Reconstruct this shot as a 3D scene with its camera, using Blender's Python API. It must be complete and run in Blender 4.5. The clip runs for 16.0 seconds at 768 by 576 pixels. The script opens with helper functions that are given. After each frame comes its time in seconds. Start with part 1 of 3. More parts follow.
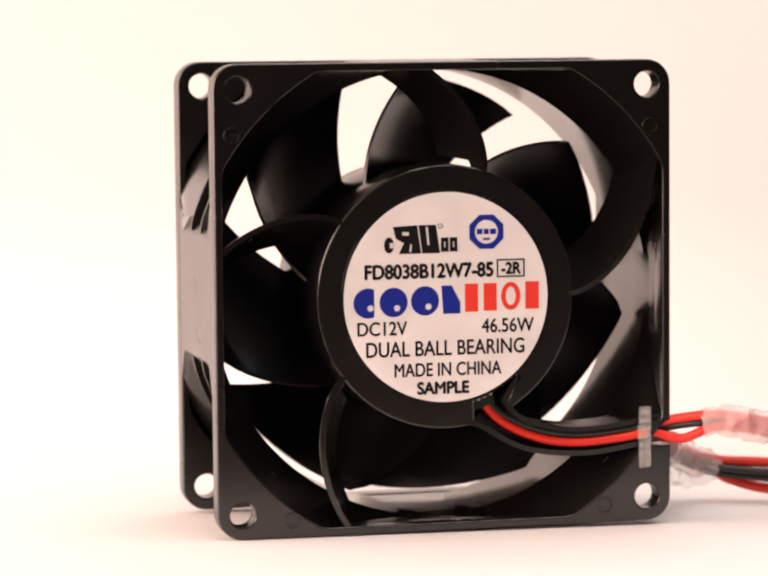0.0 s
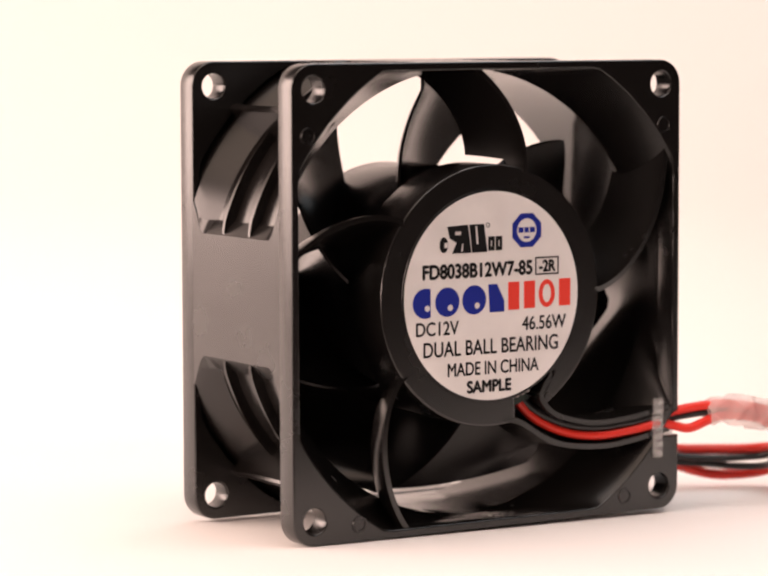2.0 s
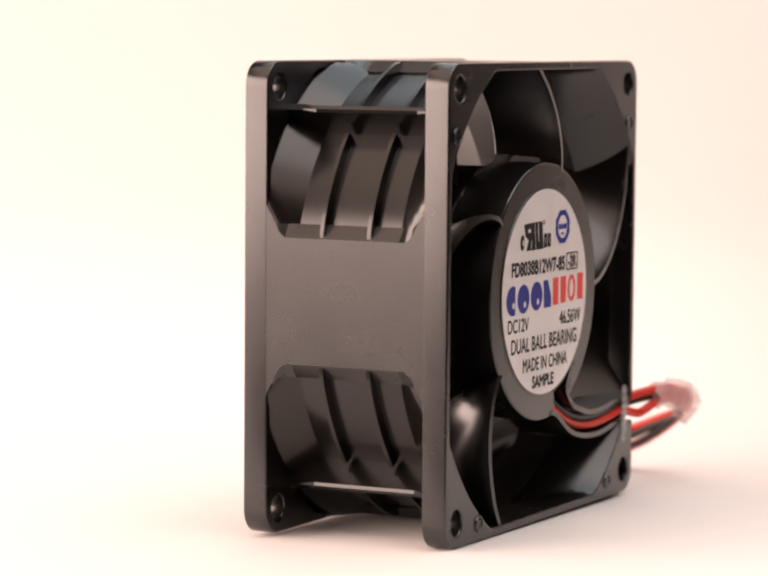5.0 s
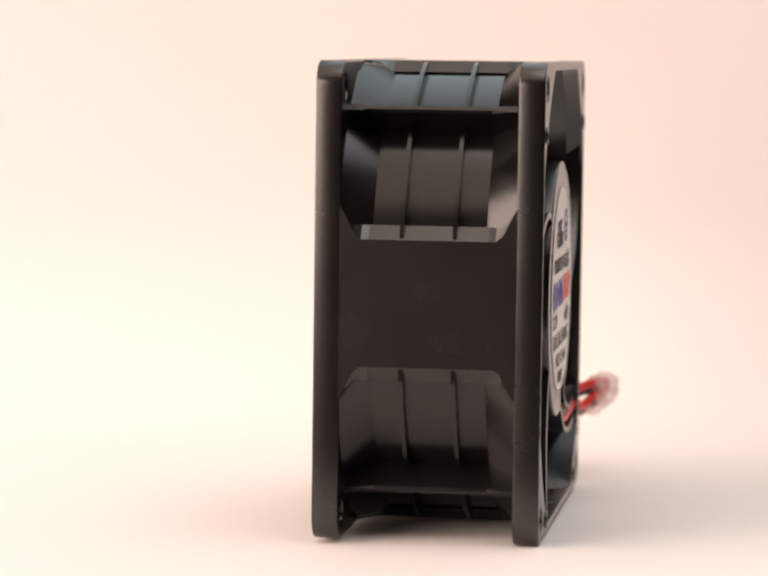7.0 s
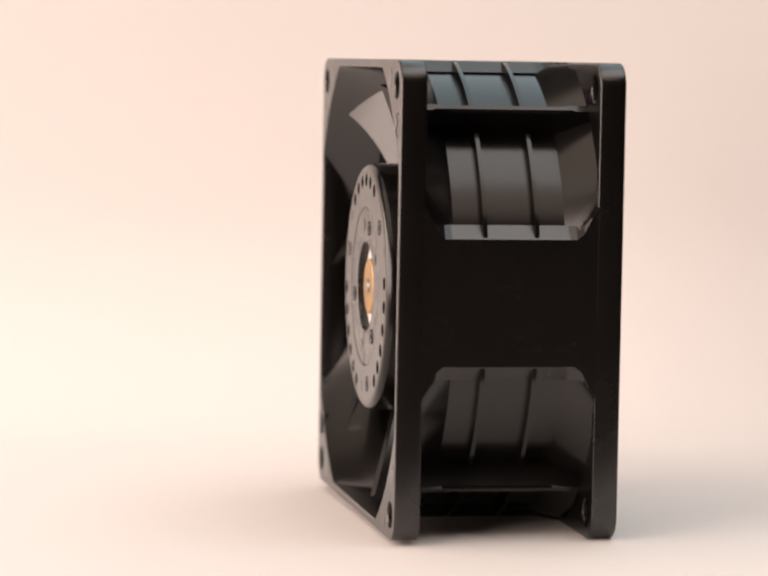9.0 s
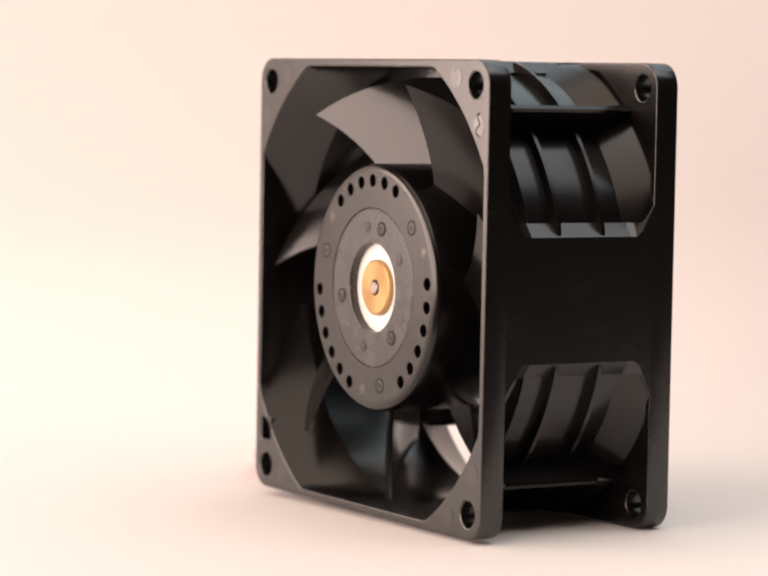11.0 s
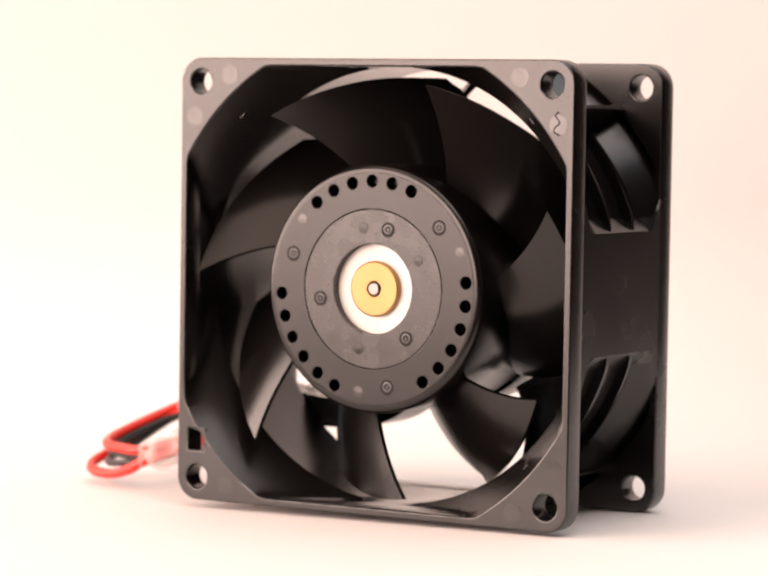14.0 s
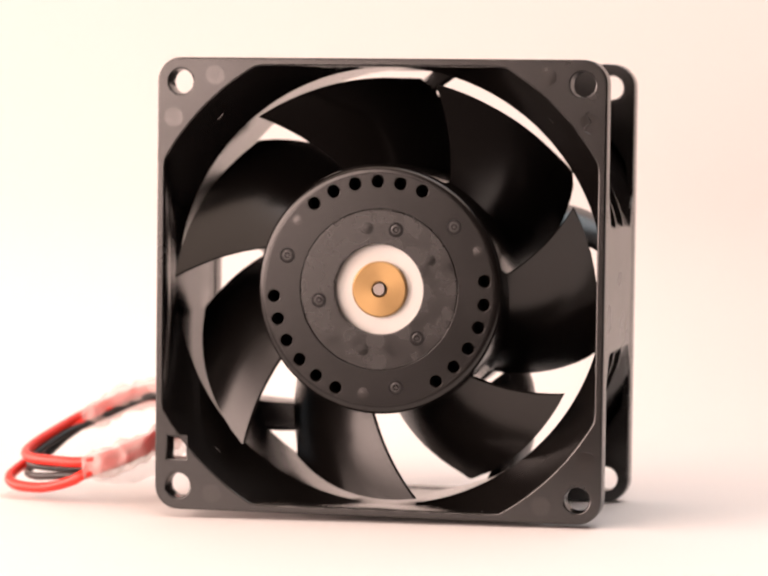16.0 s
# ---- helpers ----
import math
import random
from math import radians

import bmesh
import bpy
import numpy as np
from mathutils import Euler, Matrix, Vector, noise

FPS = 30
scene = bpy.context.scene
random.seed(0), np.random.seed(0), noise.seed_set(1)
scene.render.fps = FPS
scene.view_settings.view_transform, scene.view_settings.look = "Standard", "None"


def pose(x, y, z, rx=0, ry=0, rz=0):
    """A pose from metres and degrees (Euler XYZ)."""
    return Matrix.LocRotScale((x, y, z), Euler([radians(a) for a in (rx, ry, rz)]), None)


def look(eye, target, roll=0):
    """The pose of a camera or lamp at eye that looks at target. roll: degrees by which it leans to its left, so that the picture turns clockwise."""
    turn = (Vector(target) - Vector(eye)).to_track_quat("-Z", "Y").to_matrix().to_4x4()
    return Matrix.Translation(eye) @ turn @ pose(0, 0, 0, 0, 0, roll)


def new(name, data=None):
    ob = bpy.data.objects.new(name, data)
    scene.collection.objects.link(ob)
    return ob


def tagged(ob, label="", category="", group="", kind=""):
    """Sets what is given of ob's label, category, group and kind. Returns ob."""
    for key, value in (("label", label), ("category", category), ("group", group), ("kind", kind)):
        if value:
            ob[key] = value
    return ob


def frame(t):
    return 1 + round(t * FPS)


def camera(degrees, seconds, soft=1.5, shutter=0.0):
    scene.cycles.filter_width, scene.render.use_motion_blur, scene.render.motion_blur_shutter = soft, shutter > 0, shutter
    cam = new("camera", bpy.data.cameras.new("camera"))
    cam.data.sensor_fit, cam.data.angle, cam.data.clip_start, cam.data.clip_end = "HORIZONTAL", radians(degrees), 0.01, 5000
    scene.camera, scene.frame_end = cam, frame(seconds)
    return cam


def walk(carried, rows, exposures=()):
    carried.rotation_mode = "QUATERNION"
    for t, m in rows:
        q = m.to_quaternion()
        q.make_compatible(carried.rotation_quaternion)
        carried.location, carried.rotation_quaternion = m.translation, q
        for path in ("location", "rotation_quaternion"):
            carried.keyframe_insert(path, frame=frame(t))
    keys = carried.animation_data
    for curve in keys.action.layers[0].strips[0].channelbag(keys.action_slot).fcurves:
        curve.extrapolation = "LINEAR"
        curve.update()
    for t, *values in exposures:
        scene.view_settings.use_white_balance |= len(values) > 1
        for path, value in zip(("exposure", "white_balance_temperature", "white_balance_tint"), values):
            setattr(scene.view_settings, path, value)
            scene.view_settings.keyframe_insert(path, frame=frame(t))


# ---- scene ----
# the still camera, level with the top of the small fan
cam = camera(14.50, 16.0, soft=2.3)
EYE = (0.0, -0.5367, 0.0770)
CAM = Matrix.Translation(EYE) @ pose(0, 0, 0, 90 - 3.901, 0, 0) @ pose(0, 0, 0, 0, 0, -0.161)
EXPO = [(0, -0.05, 6500, 10), (3, -0.05, 6500, 10), (5.5, -0.07, 6500, 10), (7, -0.29, 6380, 6), (8, -0.43, 6200, 3), (10, -0.40, 6200, 3), (12.5, -0.16, 6450, 9), (14, -0.06, 6500, 10), (16, -0.06, 6500, 11)]
cam.data.dof.use_dof, cam.data.dof.focus_distance, cam.data.dof.aperture_fstop = True, 0.514, 23
walk(cam, [(0, CAM), (16, CAM)], exposures=EXPO)

# ---- light: a warm soft box overhead, a large soft panel on the left, added cool and backdrop fills, a dim warm room ----
world = bpy.data.worlds.new("world")
scene.world = world
world.use_nodes = True
world.node_tree.nodes["Background"].inputs[0].default_value = (1.0, 0.93, 0.86, 1)
world.node_tree.nodes["Background"].inputs[1].default_value = 0.02


def softbox(name, eye, target, sx, sy, watts, colour):
    lamp = bpy.data.lights.new(name, "AREA")
    lamp.shape, lamp.size, lamp.size_y, lamp.energy, lamp.color = "RECTANGLE", sx, sy, watts, colour
    ob = new(name, lamp)
    ob.matrix_world = look(eye, target)
    return ob


softbox("overhead_softbox", (-0.04, -0.25, 0.70), (0.0, -0.10, 0), 1.1, 0.80, 4.7, (1.0, 0.74, 0.60))
# added cool fill, no known source: gives the fan's top pockets a bluish reflection
softbox("rear_cool_fill", (0.14, 0.34, 0.66), (0.0, 0.10, 0), 0.62, 0.5, 1.9, (0.88, 0.96, 1.0))
softbox("left_softbox", (-0.985, -0.27, 0.31), (0, 0.02, 0.07), 2.3, 0.70, 45.0, (1.0, 0.745, 0.65))
# added fill, no known source: evens out the brightness of paper and floor
softbox("backdrop_fill", (0.40, -0.15, 0.85), (0.16, 0.25, 0.12), 1.0, 0.5, 3.4, (0.94, 0.92, 0.95))


# ---- materials ----
def material(name, colour, rough, metal=0.0, grain=0.0, scale=600.0, mottle=0.0, alpha=1.0, spec=0.5):
    m = bpy.data.materials.new(name)
    m.use_nodes = True
    nt = m.node_tree
    b = nt.nodes["Principled BSDF"]
    b.inputs["Base Color"].default_value = (*colour, 1)
    b.inputs["Roughness"].default_value = rough
    b.inputs["Metallic"].default_value = metal
    b.inputs["Specular IOR Level"].default_value = spec
    b.inputs["Alpha"].default_value = alpha
    tc = nt.nodes.new("ShaderNodeTexCoord")
    if grain:
        n = nt.nodes.new("ShaderNodeTexNoise")
        n.inputs["Scale"].default_value, n.inputs["Detail"].default_value = scale, 4
        nt.links.new(tc.outputs["Object"], n.inputs["Vector"])
        bump = nt.nodes.new("ShaderNodeBump")
        bump.inputs["Strength"].default_value, bump.inputs["Distance"].default_value = grain, 0.0002
        nt.links.new(n.outputs["Fac"], bump.inputs["Height"])
        nt.links.new(bump.outputs["Normal"], b.inputs["Normal"])
    if mottle:
        n2 = nt.nodes.new("ShaderNodeTexNoise")
        n2.inputs["Scale"].default_value, n2.inputs["Detail"].default_value = scale / 8, 5
        nt.links.new(tc.outputs["Object"], n2.inputs["Vector"])
        ramp = nt.nodes.new("ShaderNodeMapRange")
        ramp.inputs["From Min"].default_value, ramp.inputs["From Max"].default_value = 0.3, 0.7
        ramp.inputs["To Min"].default_value, ramp.inputs["To Max"].default_value = rough - mottle, rough + mottle
        nt.links.new(n2.outputs["Fac"], ramp.inputs["Value"])
        nt.links.new(ramp.outputs["Result"], b.inputs["Roughness"])
        mix = nt.nodes.new("ShaderNodeMix")
        mix.data_type = "RGBA"
        mix.inputs["A"].default_value = (*[c * 0.85 for c in colour], 1)
        mix.inputs["B"].default_value = (*[min(1, c * 1.15) for c in colour], 1)
        nt.links.new(n2.outputs["Fac"], mix.inputs["Factor"])
        nt.links.new(mix.outputs["Result"], b.inputs["Base Color"])
    return m


PAPER = material("white_paper", (0.80, 0.767, 0.746), 0.9, grain=0.03, scale=400)
WALL = material("room_paint", (0.035, 0.025, 0.022), 0.9, grain=0.1, scale=60, mottle=0.05)
PLASTIC = material("black_moulded_plastic", (0.005, 0.0042, 0.0038), 0.26, mottle=0.02, scale=900, spec=0.85)
POLISHED = material("polished_black_plastic", (0.005, 0.0042, 0.0038), 0.215, mottle=0.02, scale=700, spec=0.62)
ROTOR = material("black_rotor_plastic", (0.005, 0.0042, 0.0038), 0.22, scale=900, mottle=0.02, spec=0.58)
GLOSSY = material("smooth_black_plastic", (0.008, 0.007, 0.0066), 0.26, mottle=0.10, scale=2600, spec=0.8)
MARK = material("worn_black_plastic", (0.012, 0.010, 0.009), 0.22, mottle=0.06, scale=2400, spec=1.0)
LABEL = material("silver_grey_label", (0.84, 0.80, 0.78), 0.45, mottle=0.05, scale=900)
# prints the label; also the painted recess shade of the rotor's pin marks
INK_AND_SHADE = material("black_ink_and_pin_shade", (0.005, 0.0045, 0.005), 0.55, spec=0.25)
BLUE = material("blue_ink", (0.010, 0.022, 0.27), 0.5, spec=0.3)
RED_INK = material("red_ink", (0.84, 0.05, 0.03), 0.45)
WHITE = material("white_plastic", (0.78, 0.76, 0.73), 0.4, mottle=0.05)
BRASS = material("turned_brass", (0.42, 0.27, 0.12), 0.45, metal=1.0, grain=0.03, scale=1200, mottle=0.02)
tangent = BRASS.node_tree.nodes.new("ShaderNodeTangent")
tangent.direction_type, tangent.axis = "RADIAL", "Y"
BRASS.node_tree.links.new(tangent.outputs[0], BRASS.node_tree.nodes["Principled BSDF"].inputs["Tangent"])
BRASS.node_tree.nodes["Principled BSDF"].inputs["Anisotropic"].default_value = 0.45
STEEL = material("dull_steel", (0.31, 0.275, 0.26), 0.4, metal=1.0, mottle=0.05)
RED = material("red_wire_insulation", (0.72, 0.028, 0.015), 0.35, mottle=0.06)
BLACK = material("black_wire_insulation", (0.014, 0.013, 0.013), 0.35, mottle=0.06)
CLEAR = material("clear_plastic_strap", (0.75, 0.73, 0.72), 0.2, grain=0.8, scale=1400, alpha=0.2)
SLEEVE = material("clear_plastic_sleeve", (0.88, 0.74, 0.71), 0.14, grain=0.9, scale=500, alpha=0.40)
PCB = material("green_circuit_board", (0.008, 0.022, 0.014), 0.4, mottle=0.05)

MM = 0.001
C = 40.0  # height of the fan's axis, mm


# ---- building helpers (millimetres in, metres out) ----
def finish(ob, mat, smooth=35):
    ob.data.materials.clear()
    ob.data.materials.append(mat)
    for p in ob.data.polygons:
        p.use_smooth = True
    ob.data.set_sharp_from_angle(angle=radians(smooth))
    return ob


def part(name, verts, faces, mat, parent, label="", smooth=35):
    """One mesh object under a thing or a part, from vertices in millimetres."""
    me = bpy.data.meshes.new(name)
    me.from_pydata([(x * MM, y * MM, z * MM) for x, y, z in verts], [], faces)
    bm = bmesh.new()
    bm.from_mesh(me)
    bmesh.ops.recalc_face_normals(bm, faces=bm.faces)
    bm.to_mesh(me)
    bm.free()
    ob = finish(new(name, me), mat, smooth)
    ob.parent = parent
    return tagged(ob, label=label)


def plate(name, loops, y0, y1, mat, parent, bevel=0.3, label="", smooth=30):
    """A flat plate in the x-z plane between y0 and y1, from an outline and holes with rounded edges."""
    cu = bpy.data.curves.new(name, "CURVE")
    cu.dimensions, cu.fill_mode = "2D", "BOTH"
    cu.extrude = ((y1 - y0) / 2 - bevel) * MM
    cu.bevel_depth, cu.bevel_resolution = bevel * MM, 2
    for loop in loops:
        sp = cu.splines.new("POLY")
        sp.points.add(len(loop) - 1)
        for p, (x, z) in zip(sp.points, loop):
            p.co = (x * MM, z * MM, 0, 1)
        sp.use_cyclic_u = True
    tmp = bpy.data.objects.new("tmp", cu)
    scene.collection.objects.link(tmp)
    dg = bpy.context.evaluated_depsgraph_get()
    me = bpy.data.meshes.new_from_object(tmp.evaluated_get(dg))
    bpy.data.objects.remove(tmp)
    bpy.data.curves.remove(cu)
    me.transform(Matrix.Translation((0, (y0 + y1) / 2 * MM, 0)) @ Matrix.Rotation(radians(90), 4, "X"))
    me.name = name
    ob = finish(new(name, me), mat, smooth)
    ob.parent = parent
    return tagged(ob, label=label)


def ring_loop(r, n=96, cx=0.0, cz=C, start=0.0):
    return [(cx + r * math.cos(start + 2 * math.pi * i / n), cz + r * math.sin(start + 2 * math.pi * i / n)) for i in range(n)]


def lathe(name, profile, mat, parent, n=96, label="", cx=0.0, cz=C, smooth=35, closed=True):
    """Turn a profile of (radius, y) about the fan's axis."""
    verts, faces, k = [], [], len(profile)
    for i in range(n):
        a = 2 * math.pi * i / n
        verts += [(cx + r * math.cos(a), y, cz + r * math.sin(a)) for r, y in profile]
    for i in range(n):
        j = (i + 1) % n
        for q in range(k if closed else k - 1):
            faces.append((i * k + q, i * k + (q + 1) % k, j * k + (q + 1) % k, j * k + q))
    return part(name, verts, faces, mat, parent, label, smooth)


def smooth_path(pts, n):
    """A Catmull-Rom line through points."""
    pts = [Vector(p) for p in pts]
    pts = [2 * pts[0] - pts[1]] + pts + [2 * pts[-1] - pts[-2]]
    out = []
    for i in range(1, len(pts) - 2):
        p0, p1, p2, p3 = pts[i - 1:i + 3]
        for s in range(n):
            t = s / n
            out.append(0.5 * ((2 * p1) + (p2 - p0) * t + (2 * p0 - 5 * p1 + 4 * p2 - p3) * t * t + (3 * p1 - p0 - 3 * p2 + p3) * t ** 3))
    out.append(pts[-2])
    return out


def tube(name, pts, radius, mat, parent, sides=10, n=8, label="", flat=1.0):
    """A round or flattened tube along a path; radius may be a list along it."""
    path = smooth_path(pts, n)
    verts, faces = [], []
    for i, p in enumerate(path):
        d = (path[min(i + 1, len(path) - 1)] - path[max(i - 1, 0)]).normalized()
        side = d.cross(Vector((0, 0, 1))).normalized()
        up = side.cross(d)
        u = i / (len(path) - 1) * (len(radius) - 1) if isinstance(radius, list) else 0
        r = radius[int(u)] * (1 - u % 1) + radius[min(int(u) + 1, len(radius) - 1)] * (u % 1) if isinstance(radius, list) else radius
        for s in range(sides):
            a = 2 * math.pi * s / sides
            verts.append(tuple(p + side * (math.cos(a) * r * flat) + up * (math.sin(a) * r)))
    m = len(path)
    for i in range(m - 1):
        for s in range(sides):
            faces.append((i * sides + s, i * sides + (s + 1) % sides, (i + 1) * sides + (s + 1) % sides, (i + 1) * sides + s))
    faces += [tuple(range(sides)), tuple((m - 1) * sides + s for s in range(sides))]
    return part(name, verts, faces, mat, parent, label, 60)


def ribbon(name, pts, thick, y0, y1, mat, parent, label="", n=8):
    """An upright wall along a curved line of (x, z), from y0 to y1."""
    path = smooth_path([(x, 0, z + C) for x, z in pts], n)
    verts, faces = [], []
    for i, p in enumerate(path):
        d = (path[min(i + 1, len(path) - 1)] - path[max(i - 1, 0)]).normalized()
        nrm = Vector((-d.z, 0, d.x)) * thick / 2
        for q, y in ((p + nrm, y0), (p + nrm, y1), (p - nrm, y1), (p - nrm, y0)):
            verts.append((q.x, y, q.z))
    m = len(path)
    for i in range(m - 1):
        for s in range(4):
            faces.append((i * 4 + s, i * 4 + (s + 1) % 4, i * 4 + 4 + (s + 1) % 4, i * 4 + 4 + s))
    faces += [(0, 1, 2, 3), ((m - 1) * 4 + 3, (m - 1) * 4 + 2, (m - 1) * 4 + 1, (m - 1) * 4)]
    return part(name, verts, faces, mat, parent, label, 30)


def lettering(name, text, x0, x1, z0, z1, y, mat, parent, bold=0.0):
    """Raised ink letters that fill a box on the label, facing the front."""
    cu = bpy.data.curves.new(name, "FONT")
    cu.body = text
    tmp = bpy.data.objects.new("tmp", cu)
    scene.collection.objects.link(tmp)
    dg = bpy.context.evaluated_depsgraph_get()
    me = bpy.data.meshes.new_from_object(tmp.evaluated_get(dg))
    bpy.data.objects.remove(tmp)
    bpy.data.curves.remove(cu)
    co = np.array([v.co[:] for v in me.vertices])
    lo, hi = co.min(0), co.max(0)
    for v in me.vertices:
        u, w = (v.co.x - lo[0]) / (hi[0] - lo[0]), (v.co.y - lo[1]) / (hi[1] - lo[1])
        v.co = ((x0 + u * (x1 - x0)) * MM, y * MM, (C + z0 + w * (z1 - z0)) * MM)
    me.name = name
    if bold:
        bm = bmesh.new()
        for dx, dz in ((-bold, 0), (bold, 0), (0, bold), (0, -bold)):
            side = me.copy()
            side.transform(Matrix.Translation((dx * MM, -0.002 * MM * (1 + abs(dz)), dz * MM)))
            bm.from_mesh(side)
            bpy.data.meshes.remove(side)
        bm.to_mesh(me)
        bm.free()
    ob = finish(new(name, me), mat)
    ob.parent = parent
    return ob


# ---- the place: a white paper sweep in a dim room ----
def build_setting():
    prof = [(-0.078, 0.0), (0.10, 0.0)]
    prof += [(0.10 + 0.05 * math.sin(a), 0.05 - 0.05 * math.cos(a)) for a in [radians(6 * i) for i in range(1, 16)]]
    prof += [(0.15, 0.20)]
    verts = [(x, y, z) for x in (-0.30, 0.21) for y, z in prof]
    k = len(prof)
    me = bpy.data.meshes.new("backdrop")
    me.from_pydata(verts, [], [(i, i + 1, k + i + 1, k + i) for i in range(k - 1)])
    ob = finish(new("backdrop", me), PAPER, 60)
    tagged(ob, "seamless white paper sweep lit to a warm cream", "backdrop", kind="structure")
    a, h = 2.0, 2.4
    rooms = {
        "floor": [(-a, -a, -0.01), (a, -a, -0.01), (a, a, -0.01), (-a, a, -0.01)],
        "ceiling": [(-a, -a, h), (a, -a, h), (a, a, h), (-a, a, h)],
        "wall_north": [(-a, a, -0.01), (a, a, -0.01), (a, a, h), (-a, a, h)],
        "wall_south": [(-a, -a, -0.01), (a, -a, -0.01), (a, -a, h), (-a, -a, h)],
        "wall_west": [(-a, -a, -0.01), (-a, a, -0.01), (-a, a, h), (-a, -a, h)],
        "wall_east": [(a, -a, -0.01), (a, a, -0.01), (a, a, h), (a, -a, h)],
    }
    for name, quad in rooms.items():
        me = bpy.data.meshes.new(name)
        c = sum((Vector(p) for p in quad), Vector()) / 4
        out = (c - Vector((0, 0, 1.2))).normalized() * 0.1
        v = [Vector(p) for p in quad] + [Vector(p) + out for p in quad]
        me.from_pydata(v, [], [(0, 1, 2, 3), (7, 6, 5, 4), (0, 4, 5, 1), (1, 5, 6, 2), (2, 6, 7, 3), (3, 7, 4, 0)])
        tagged(finish(new(name, me), WALL), "plain dim studio " + name.split("_")[0] + " behind the paper", "room", kind="structure")


# ---- the fan ----
HALF_IN, HALF_OUT = 38.75, 39.8
FLARE, BORE, FLARE_END = 44.5, 38.7, 9.5


def bore(phi, y):
    """Inner radius of the duct: a bore with flared ends, cut square by the four sides."""
    f = max(0.0, (abs(y) - FLARE_END) / (19 - FLARE_END))
    return min(BORE + (FLARE - BORE) * f, HALF_IN / max(abs(math.cos(phi)), abs(math.sin(phi))))


def skin(phi, y):
    f = max(0.0, (abs(y) - FLARE_END) / (19 - FLARE_END))
    return min(BORE + 1.15 + (FLARE - BORE) * f, HALF_OUT / max(abs(math.cos(phi)), abs(math.sin(phi))))


def flange_outline(notch):
    pts, r, h = [], 4.2 - 0.3, 39.7
    for cx, cz, a0 in ((h - r, h - r, 0), (-h + r, h - r, 90), (-h + r, -h + r, 180), (h - r, -h + r, 270)):
        pts += [(cx + r * math.cos(radians(a0 + 10 * i)), C + cz + r * math.sin(radians(a0 + 10 * i))) for i in range(10)]
    if notch:
        pts += [(h, C - 27.2), (36.0, C - 27.2), (36.0, C - 22.4), (h, C - 22.4)]
    return pts


def opening():
    return [(bore(radians(a), 19) * 1.004 * math.cos(radians(a)) + 0, C + bore(radians(a), 19) * 1.004 * math.sin(radians(a))) for a in range(0, 360, 2)]


